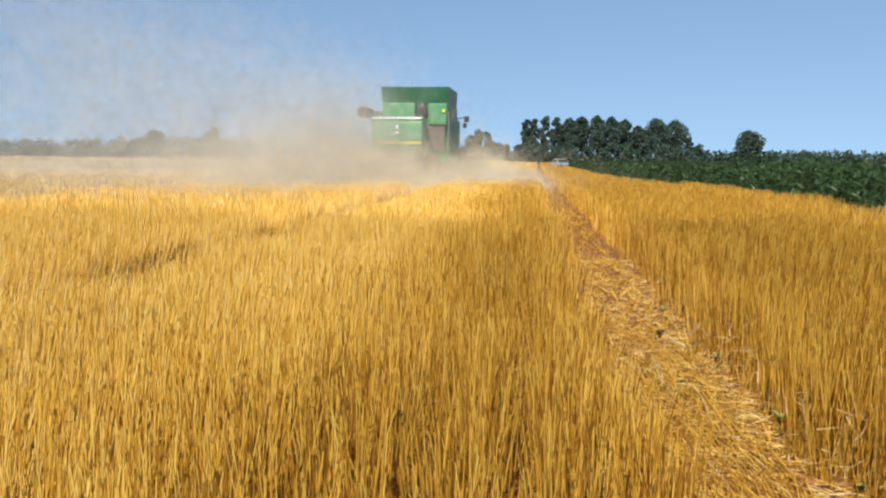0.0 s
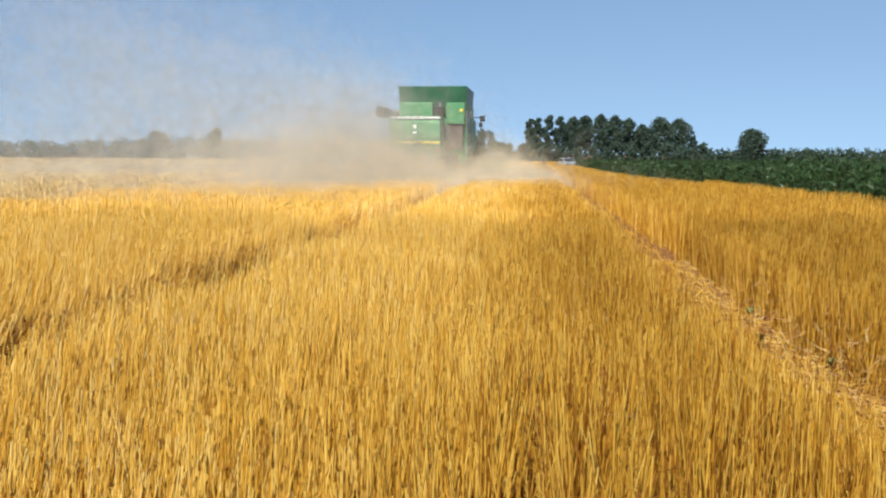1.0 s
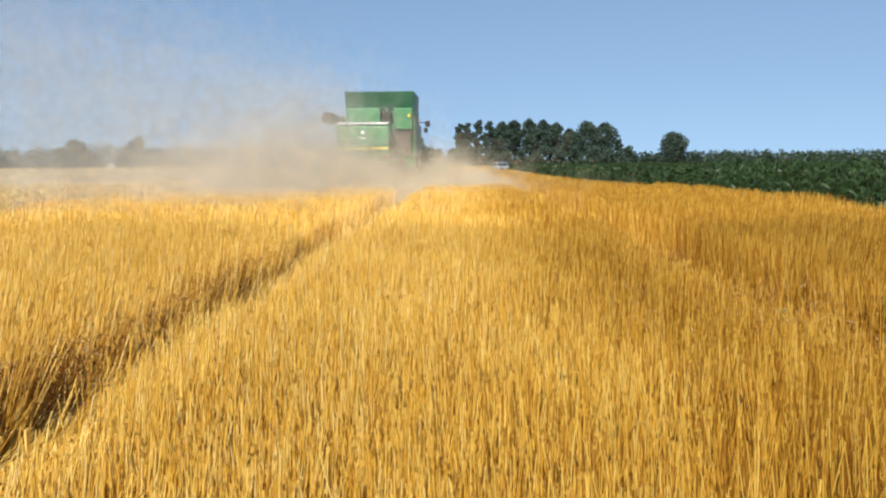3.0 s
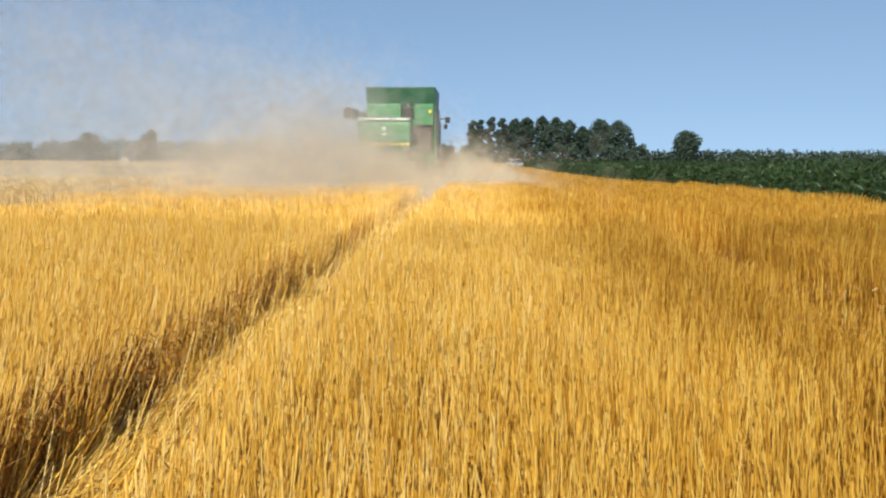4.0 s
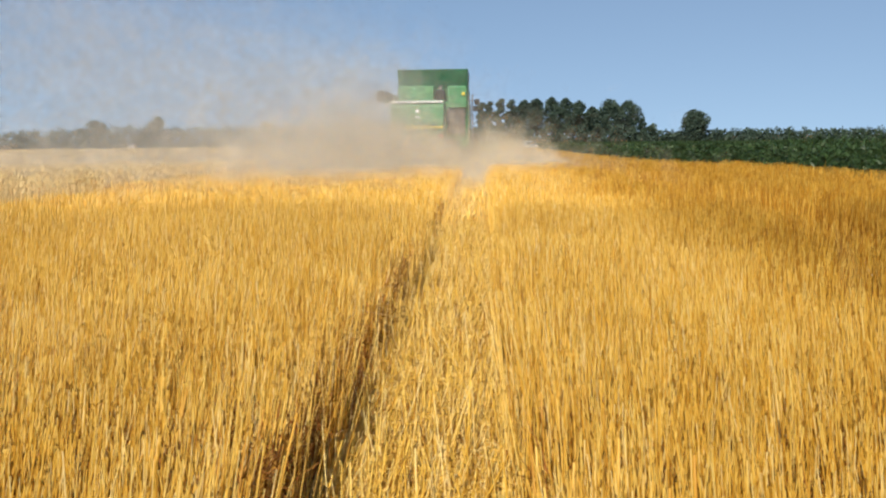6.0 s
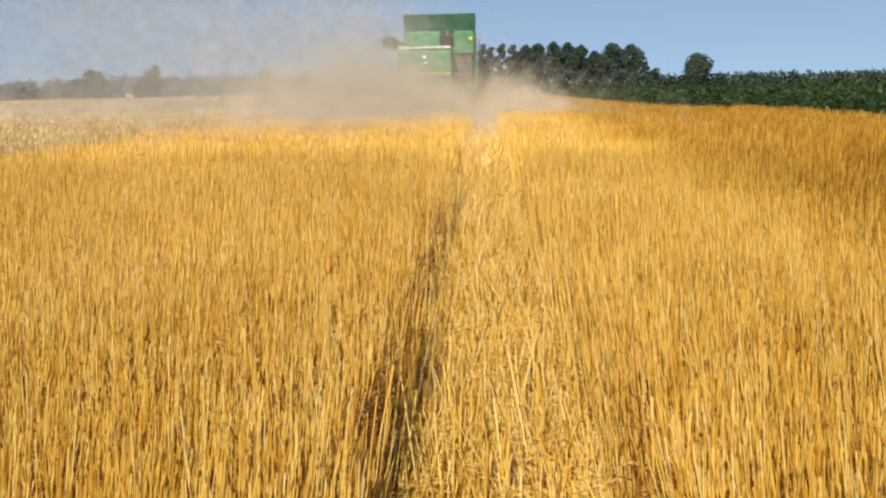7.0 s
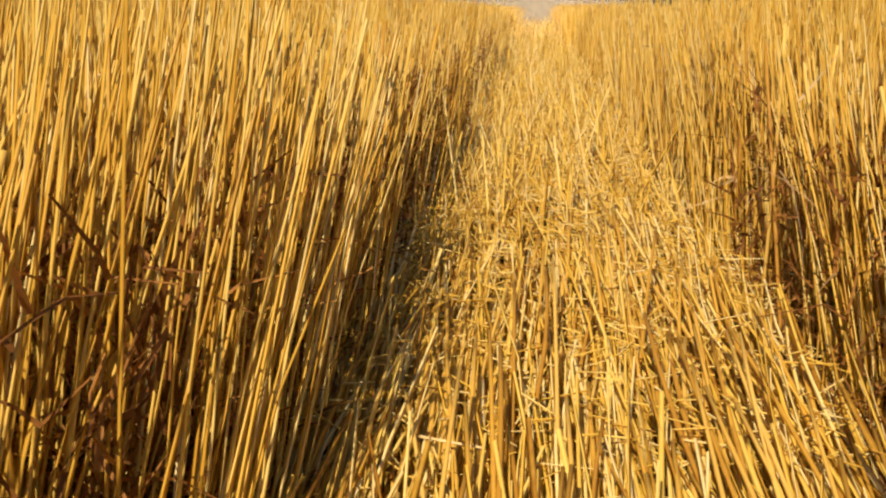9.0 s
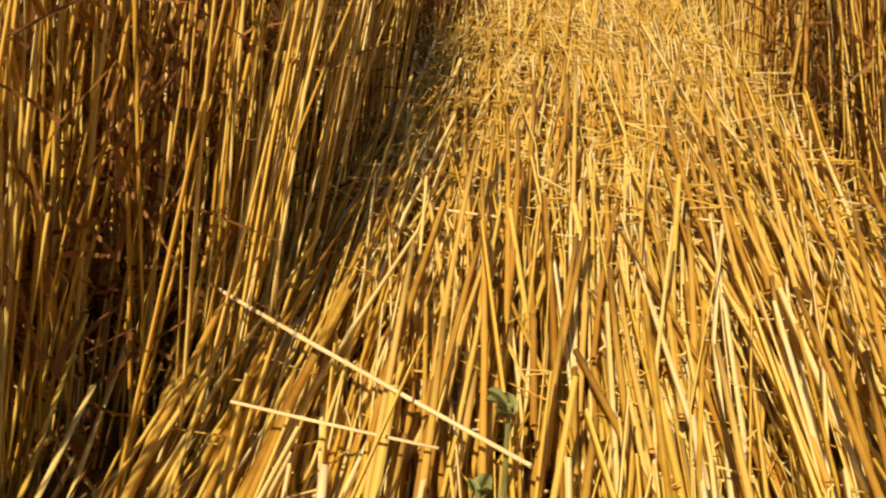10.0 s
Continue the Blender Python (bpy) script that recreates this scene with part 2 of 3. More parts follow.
def stubble(x0, x1, y0, y1, per_m2, radius, sides, segs, row=0.13, tall=0.6, low=0.78, seen=True):
    x, y = scatter(x0, x1, y0, y1, per_m2, row)
    d = track_distance(x, y)
    wedge = (x > -1.5 - 0.95 * np.maximum(y, 0) - 2) & (x < 5.5 + 0.75 * y)
    gap = np.where(x < 0, 0.44, 0.44) + 0.04 * np.sin(y * 3.1 + x) + 0.04 * np.sin(y * 7.7) + rng.normal(0, 0.02, len(x))
    keep = (d > gap) & (x > UNCUT_X + 0.15 * np.sin(y)) & (x < corn_edge(y) - 0.5) & ((wedge & (y > -0.2)) == seen)
    keep &= ~((y > 31) & (y < 45) & (np.abs(x + 1.87) < 1.6))
    for line, half in ((3.42, 0.065), (3.06, 0.075), (2.72, 0.045), (-2.6, 0.04)):
        keep &= (np.abs(x - line - 0.02 * np.sin(y)) > half) | (rng.random(len(x)) < 0.15)
    clump = np.sin(x * 9.1 + 2 * np.sin(y * 4.3)) * np.sin(y * 7.3 + 3 * np.sin(x * 5.1))
    keep &= rng.random(len(x)) < 0.72 + 0.4 * clump
    x, y, d = x[keep], y[keep], d[keep]
    n = len(x)
    patch = 0.05 * np.sin(x * 2.3 + 1.7 * np.sin(y * 0.9)) + 0.05 * np.sin(y * 1.9 + x) + 0.04 * np.sin(x * 0.7 + y * 0.31)
    h = tall * (1 + patch) * rng.uniform(low, 1.06, n)
    near = np.clip((0.7 - d) / 0.28, 0, 1)
    h = np.where(rng.random(n) < 0.006, h * 1.16, h)
    turn = np.clip((x - 1.9) / 1.3, 0, 1)      # the older pass ran the other way and leans back
    pushed = 0.34 - 0.42 * turn - np.where(x > old_track(y), 0.12, 0) + 0.06 * np.sin(x * 1.7 + y * 0.8)
    lean = np.stack([rng.normal(0, 0.085, n), pushed + rng.normal(0, 0.1, n) + near * rng.uniform(0, 0.6, n), np.ones(n)], 1)
    r = radius * rng.uniform(0.7, 1.3, n)
    return stems(np.stack([x, y, lie(y) - 0.01], 1), lean, h, r, sides, segs, 0.06, 0.8)


bands = [stubble(-4.0, 6.5, -0.2, 4.5, 2200, 0.0022, 3, 2, tall=0.71),
         stubble(-7.5, 10.4, 4.5, 12, 1050, 0.0027, 3, 1, tall=0.68, low=0.82),
         stubble(-7.5, 10.4, 12, 30, 800, 0.0034, 2, 1, tall=0.65, low=0.86),
         stubble(-7.5, 10.4, 30, 80, 270, 0.0055, 2, 1, low=0.78),
         stubble(-7.5, 9.0, 80, 300, 40, 0.02, 2, 1, 0, low=0.9),
         stubble(-7.5, 12.5, -18, 12, 190, 0.008, 2, 1, seen=False),          # round and behind the walk
         stubble(6.5, 10.5, -0.2, 4.5, 300, 0.0045, 2, 1), stubble(-7.5, -4.0, -0.2, 4.5, 300, 0.0045, 2, 1)]
stuff("stubble", join(bands), STRAW, "tall golden cereal stubble standing in drill rows", "stubble")


# stems pressed flat along the wheel tracks
def pressed(cx, half, y0, y1, per_m2, radius, spread, sides=3, segs=2, rise=0.1, shift=0.0):
    n = int(2 * half * (y1 - y0) * per_m2)
    y = rng.uniform(y0, y1, n)
    off = shift + rng.uniform(-half, half, n)
    x = (old_track(y) if cx else 0) + off
    up = np.abs(rng.normal(rise, rise * 0.9, n)) + 0.02
    lean = np.stack([rng.normal(0, spread, n) + off * 0.12, np.ones(n), up], 1)
    h = rng.uniform(0.3, 0.62, n)
    return stems(np.stack([x, y, lie(y) + rng.uniform(0.0, 0.06, n)], 1), lean, h, radius * rng.uniform(0.5, 1.6, n), sides, segs, 0.08, 0.8, 0.05, 0.5)


flat = [pressed(0, 0.36, -18, -0.2, 160, 0.007, 0.15, 2, 1),
        pressed(0, 0.4, -0.2, 5, 1900, 0.0042, 0.05, rise=0.08), pressed(0, 0.38, 3.0, 14, 350, 0.0038, 0.16, 3, 1, 0.26),
        pressed(0, 0.41, 5, 14, 1000, 0.004, 0.12, 3, 1, 0.14), pressed(0, 0.42, 14, 36, 750, 0.005, 0.2, 2, 1, 0.24),
        pressed(0, 0.06, 3.0, 14, 220, 0.003, 0.1, 3, 1, 0.9, -0.4)]
stuff("flattened_straw", join(flat), FLAT_STRAW, "straw pressed flat along a wheel track", "straw")
older = [pressed(1, 0.4, -18, 0, 300, 0.004, 0.2, 2, 1), pressed(1, 0.34, 0, 6, 560, 0.003, 0.22, 3, 1, 0.08), pressed(1, 0.36, 6, 45, 110, 0.004, 0.25, 2, 1, 0.14)]
stuff("trodden_straw", join(older), STRAW, "deep gold straw trodden down along the older wheel track", "straw")


# short cut pieces on the soil
def litter(x0, x1, y0, y1, n, radius, lift=0.0, size=1.0):
    x, y = rng.uniform(x0, x1, n), rng.uniform(y0, y1, n)
    a = rng.uniform(0, 2 * math.pi, n)
    lean = np.stack([np.cos(a), np.sin(a), rng.normal(0, 0.15, n)], 1)
    return stems(np.stack([x, y, rng.uniform(0.005, 0.05, n) + lift], 1), lean, rng.uniform(0.05, 0.25, n) * size, np.full(n, radius), 3, 1, 0.1)


stuff("straw_litter", join([litter(-4, 6, 0.2, 6, 9000, 0.0025), litter(-0.5, 0.5, 0.5, 8, 1500, 0.0022), litter(-0.36, 0.36, 0.8, 4, 900, 0.0014, 0.05, 0.22), litter(-0.38, 0.38, 0.8, 7, 1500, 0.001, 0.05, 0.4), litter(-0.4, 0.4, 1.8, 12, 5200, 0.0019, 0.07, 0.36), litter(4.0, 4.8, 1, 12, 2500, 0.0022)]),
      FLAT_STRAW, "loose chopped straw lying on the soil", "straw")


# dry leaf blades that hang from the stems
def dry_leaves(x0, x1, y0, y1, n):
    x, y = rng.uniform(x0, x1, n), rng.uniform(y0, y1, n)
    ok = np.abs(x) > 0.4
    x, y = x[ok], y[ok]
    n = len(x)
    a = rng.uniform(0, 2 * math.pi, n)
    lean = np.stack([np.cos(a), np.sin(a), rng.normal(0.3, 0.8, n)], 1)
    return stems(np.stack([x, y, rng.uniform(0.05, 0.5, n)], 1), lean, rng.uniform(0.05, 0.16, n), rng.uniform(0.0018, 0.0038, n), 2, 3, 0.9, 0.15)


stuff("dry_leaf_blades", dry_leaves(-3, 5, 1.8, 7, 3500), DRY_LEAF, "withered curled leaf blades among the stubble", "leaves")


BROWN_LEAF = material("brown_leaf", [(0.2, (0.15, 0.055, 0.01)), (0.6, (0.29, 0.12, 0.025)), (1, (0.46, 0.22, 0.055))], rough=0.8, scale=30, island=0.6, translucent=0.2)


def brown_leaves(x0, x1, y0, y1, n):
    x, y = rng.uniform(x0, x1, n), rng.uniform(y0, y1, n)
    a = rng.uniform(0, 2 * math.pi, n)
    lean = np.stack([np.cos(a), np.sin(a), rng.normal(1.3, 1.3, n)], 1)
    return stems(np.stack([x, y, 0.02 + 0.42 * rng.random(n) ** 1.4], 1), lean, rng.uniform(0.04, 0.11, n), rng.uniform(0.002, 0.0045, n), 2, 2, 0.7, 0.3)


# dead sheaths, with extra ones along the track edges standing in for shade
stuff("brown_sheaths_and_shade", join([brown_leaves(-2.6, -0.45, 1.25, 4.5, 36000), brown_leaves(0.5, 3.8, 1.25, 4.5, 28000), brown_leaves(0.44, 1.5, 1.4, 3.5, 5000), brown_leaves(-0.58, -0.4, 1.4, 5, 2600), brown_leaves(-0.56, -0.4, 4, 9, 1500), brown_leaves(-0.56, -0.4, 8, 15, 1100)]), BROWN_LEAF,
      "dead brown leaf sheaths low among the stems, some added as shade", "leaves")


# ======== grain that still stands ========
def grain(x0, x1, y0, y1, per_m2, radius):
    x, y = scatter(x0, x1, y0, y1, per_m2, 0)
    keep = ((x > -6 - 1.0 * y) | (y < 6)) & (x < UNCUT_X + 0.25 * np.sin(y * 0.9) + 0.1 * np.sin(y * 3))
    x, y = x[keep], y[keep]
    n = len(x)
    h = rng.uniform(0.66, 0.84, n) + 0.04 * np.sin(x * 0.5 + y * 0.2)
    lean = np.stack([rng.normal(0, 0.1, n), rng.normal(0, 0.1, n), np.ones(n)], 1)
    base = np.stack([x, y, lie(y)], 1)
    s = stems(base, lean, h, radius * rng.uniform(0.7, 1.2, n), 2, 1, 0.05)
    ear = base + lean / np.linalg.norm(lean, axis=1, keepdims=True) * (h * 0.97)[:, None]
    e = stems(ear, np.stack([rng.normal(0, 0.7, n), rng.normal(0, 0.7, n), np.ones(n) * 0.7], 1), np.full(n, 0.08), radius * 1.5 * np.ones(n), 2, 1, 0.2, 0.4)
    return join([s, e])


stuff("standing_grain", join([grain(-25, -7.2, -18, 6, 22, 0.012), grain(-9.5, -7.2, 6, 35, 190, 0.0045), grain(-35, -9.5, 9, 35, 120, 0.0065), grain(-80, -7.2, 35, 90, 26, 0.016), grain(-300, -7.2, 90, 320, 1.6, 0.08)]),
      GRAIN, "pale ripe grain not yet cut", "crop")


# ======== maize ========
def maize(xs, ys, big, leaves):
    n = len(xs)
    base = np.stack([xs, ys, lie(ys)], 1)
    h = rng.uniform(1.36, 1.52, n)
    out = [stems(base, np.stack([rng.normal(0, 0.04, n), rng.normal(0, 0.04, n), np.ones(n)], 1), h * 0.9, np.full(n, 0.012 * min(big, 2.5)), 3, 1, 0.02)]
    for k in range(leaves):
        a = rng.uniform(0, 2 * math.pi, n)
        z = h * ((k + 1.2) / (leaves + 0.6))
        b = base + np.stack([0 * z, 0 * z, z * 0.82], 1)
        up = rng.uniform(0.6, 1.2, n)
        out.append(stems(b, np.stack([np.cos(a), np.sin(a), up], 1), rng.uniform(0.35, 0.58, n), np.full(n, 0.033 * min(big, 2.5)), 2, 3, 0.2, 0.2, 0.85))
    return join(out)


def maize_field(x_in0, x_in1, y0, y1, row, step, big, leaves):
    gx, gy = np.meshgrid(np.arange(x_in0, x_in1, row), np.arange(y0, y1, step))
    gx, gy = gx.ravel(), gy.ravel()
    gy = gy + rng.uniform(-0.4, 0.4, len(gy)) * step
    return maize(corn_edge(gy) + gx + rng.normal(0, 0.06, len(gx)), gy, big, leaves)


crop = [maize_field(0.0, 12.0, -18, 11, 1.5, 0.5, 1.4, 6), maize_field(0.75, 5.0, 11, 45, 0.75, 0.2, 1.0, 8), maize_field(0.0, 0.1, 27, 45, 0.75, 0.2, 1.0, 9), maize_field(5.0, 30, 11, 60, 1.5, 0.5, 1.4, 5),
        maize_field(0.0, 6.0, 45, 130, 0.75, 0.35, 1.5, 6), maize_field(6.0, 70, 45, 240, 4.0, 1.8, 2.5, 6), maize_field(70, 200, 60, 300, 6, 3, 6, 6), maize_field(0, 6, 130, 230, 2, 0.8, 2.5, 6)]
stuff("maize_field", join(crop), MAIZE, "dense dark green maize crop", "crop")


def array_part(name, data, mat, parent):
    ob = new(name, np_mesh(name, *data, mat))
    ob.parent = parent
    return ob


def maize_plant():
    root = new("maize_plant")
    h = rng.uniform(1.46, 1.62)
    one = np.zeros((1, 3))
    array_part("stalk", stems(one, np.array([[0.02, 0.01, 1.0]]), np.array([h]), np.array([0.014]), 6, 2, 0.02), MAIZE, root)
    a = rng.uniform(0, 6.28)
    for k in range(9):
        a += 3.14 + rng.normal(0, 0.35)
        b = np.array([[0, 0, h * (0.12 + 0.09 * k)]])
        array_part("leaf", stems(b, np.array([[math.cos(a), math.sin(a), rng.uniform(0.8, 1.6)]]), np.array([rng.uniform(0.5, 0.8)]), np.array([0.029]), 2, 5, 0.15, 0.15, 0.85), MAIZE, root)
    n = 6
    spike = np.stack([rng.normal(0, 0.25, n), rng.normal(0, 0.25, n), np.ones(n)], 1)
    array_part("tassel", stems(np.tile([[0.02 * h, 0, h]], (n, 1)), spike, np.full(n, 0.05), np.full(n, 0.005), 3, 1, 0.1), TASSEL, root)
    return tagged(root, "green maize plant with arching leaves and tassel", "maize plant", "outer row of the maize field")


kinds = [maize_plant() for _ in range(4)]
for i, y in enumerate(np.arange(11.5, 27, 0.26)):
    m = pose(float(corn_edge(y)) + rng.normal(0, 0.05), y, float(lie(y)), 0, 0, rng.uniform(0, 360))
    if i < 4:
        kinds[i].matrix_basis = m
    else:
        copy_thing(kinds[i % 4], m)


def verge(n, y0, y1, r):
    y = rng.uniform(y0, y1, n)
    x = corn_edge(y) - rng.uniform(0.0, 0.75, n)
    lean = np.stack([rng.normal(0, 0.3, n), rng.normal(0, 0.3, n), np.ones(n)], 1)
    return stems(np.stack([x, y, lie(y)], 1), lean, rng.uniform(0.15, 0.6, n), np.full(n, r), 2, 2, 0.3, 0.2)


stuff("verge_weeds", join([verge(6000, 10, 40, 0.009), verge(4000, 40, 130, 0.02)]), VERGE, "dry grass and weeds at the foot of the maize", "grass")


# ======== trees ========
def tree(x, y, height, width, label, clear=0.15, leaves=1600, size=0.4, clumps=16, group="", name="tree", tip=0.6, trunk=0.16):
    height -= float(lie(y))
    root = new(name)
    bm = bmesh.new()
    tube((0, 0, -0.1), (0, 0, height * 0.75), trunk + height * 0.01, 0.05, 8, bm)
    hubs = []
    for k in range(clumps):
        t = (k + 0.5) / clumps
        z = height * (clear + (0.97 - clear) * t)
        prof = math.sin(math.pi * min(0.98, (t * 0.86 + 0.12))) ** tip
        a, rr = k * 2.4 + rng.normal(0, 0.4), width / 2 * prof * rng.uniform(0.3, 0.8)
        hub = Vector((math.cos(a) * rr, math.sin(a) * rr, z))
        hubs.append((hub, width * 0.24 * (0.5 + prof * 0.6)))
        if z < height * 0.85:
            tube((0, 0, max(0.3, z - rr * 0.9 - 0.3)), hub, 0.05 + 0.004 * height, 0.02, 5, bm)
    part("trunk", bm, BARK, root)
    hubs = [hubs[i] for i in rng.integers(0, clumps, leaves)]
    c = np.array([h[0] for h in hubs])
    s = np.array([h[1] for h in hubs])[:, None]
    d = rng.normal(size=(leaves, 3))
    d = d / np.linalg.norm(d, axis=1, keepdims=True) * rng.uniform(0.35, 1.0, (leaves, 1)) ** 0.6
    p = c + d * s * (1, 1, 0.95)
    p[:, 2] = np.clip(p[:, 2], 0.15, None)
    v, f = stems(p, rng.normal(size=(leaves, 3)), size * rng.uniform(0.7, 1.4, leaves), size * 0.55 * rng.uniform(0.7, 1.3, leaves), 2, 1, 0.1, 0.5)
    array_part("crown", (v, f), LEAF, root)
    root.matrix_basis = pose(x, y, float(lie(y)))
    return tagged(root, label, "tree", group)


def bearing(px, dist):
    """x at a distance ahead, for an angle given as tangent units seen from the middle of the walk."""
    a = math.atan((px - 784) / 1506) - radians(1.5)
    return 1.19 + dist * math.tan(a)


GROVE = "row of trees behind the maize"
for px, top, w in ((815, 11.6, 3.6), (829, 11.8, 3.6), (847, 12.6, 3.8), (866, 12.2, 4.0)):
    tree(bearing(px, 250), 250 + rng.uniform(-4, 4), top, w, "slender dark green poplar", 0.1, 2600, 0.36, 14, GROVE, tip=0.35)
for px, top, w in ((891, 11.9, 6.2), (912, 12.4, 5.6), (937, 12.5, 5.8), (962, 12.2, 6.0), (987, 11.6, 5.4), (1006, 9.6, 5.0)):
    tree(bearing(px, 250), 250 + rng.uniform(-4, 4), top, w, "tall dark green tree with bare lower trunk", 0.3, 3200, 0.38, 16, GROVE, tip=0.5)
for px, top, w in ((1038, 11.6, 8.2), (1071, 11.2, 8.4)):
    tree(bearing(px, 250), 250 + rng.uniform(-4, 4), top, w, "round crowned dark green tree", 0.3, 3800, 0.38, 20, GROVE, tip=0.7)
tree(bearing(1093, 250), 248, 6.8, 2.6, "small leaning young tree", 0.3, 600, 0.4, 8, GROVE)
for px in (800, 822, 846, 872, 899, 925, 950, 977, 1000, 1025, 1050, 1078, 1110):
    tree(bearing(px, 246), 246 + rng.uniform(-2, 2), rng.uniform(3.0, 4.6), rng.uniform(4, 6.5), "low bushy shrub under taller trees", 0.0, 700, 0.45, 9, GROVE, "shrub", 0.6)
tree(bearing(1190, 500), 500, 14.2, 15, "broad lone tree beyond the maize", 0.0, 7000, 0.75, 34, tip=0.3, trunk=0.3)
for px, top, w in ((718, 8, 8), (735, 10.5, 9), (752, 6, 7), (770, 5, 8)):
    tree(bearing(px, 330), 330, top, w, "dark distant tree at the field's end", 0.05, 900, 0.7, 10, tip=0.5)
for px, top, w in ((138, 13.2, 15), (247, 15.5, 12), (440, 12, 10), (112, 9, 9), (228, 9, 10)):
    tree(bearing(px, 500), 500, top, w, "large tree standing out of a distant hedge", 0.02, 1500, 0.9, 16, "distant hedge", tip=0.5)
for k in range(46):
    px = -330 + k * 21.5
    tree(bearing(px, 505), 505 + rng.uniform(-6, 6), rng.uniform(6.5, 9.0) * (1.0 if px > 60 else 0.85), rng.uniform(15, 22), "dark green bush in a distant hedge", 0.0, 420, 1.0, 8, "distant hedge", "hedge_bush", 0.4)


# bushes added to cover bare soil on the horizon, in place of far maize
for k in range(33):
    tree(bearing(1085 + k * 21.5, 505), 505 + rng.uniform(-6, 6), rng.uniform(1.9, 2.3), rng.uniform(15, 20), "low dark green bushes added in place of far maize", 0.0, 460, 1.0, 8, "hedge beyond the maize", "hedge_bush", 0.25)


# ======== combine harvester ========
def wheel(x, y, r, w, parent):
    bm = bmesh.new()
    n = 28
    prof = [(-0.5, 0.62), (-0.5, 0.9), (-0.38, 1.0), (0.38, 1.0), (0.5, 0.9), (0.5, 0.62)]
    rings = [[bm.verts.new((x + a * w, y + math.cos(2 * math.pi * i / n) * b * r, r + math.sin(2 * math.pi * i / n) * b * r)) for i in range(n)] for a, b in prof]
    for p in range(len(prof) - 1):
        for i in range(n):
            j = (i + 1) % n
            bm.faces.new((rings[p][i], rings[p][j], rings[p + 1][j], rings[p + 1][i]))
    for i in range(0, n, 1):       # lugs
        a = 2 * math.pi * (i + 0.5) / n
        m = Matrix.Translation((x + (w * 0.22 if i % 2 else -w * 0.22), y + math.cos(a) * r, r + math.sin(a) * r)) @ Matrix.Rotation(a, 4, "X") @ Matrix.Rotation(0.5 if i % 2 else -0.5, 4, "Y")
        bmesh.ops.create_cube(bm, size=1, matrix=m @ Matrix.Diagonal((w * 0.5, 0.06, 0.05, 1)))
    bmesh.ops.recalc_face_normals(bm, faces=bm.faces)
    tyre = part("wheel", bm, DARK, parent, "black lugged tractor tyre")
    rim = tube((x - w * 0.3, y, r), (x + w * 0.3, y, r), r * 0.63, r * 0.63, 24)
    part("rim", rim, YELLOW, tyre, "yellow steel rim")
    part("hub", tube((x - w * 0.42, y, r), (x + w * 0.42, y, r), r * 0.2, None, 12), YELLOW, tyre)


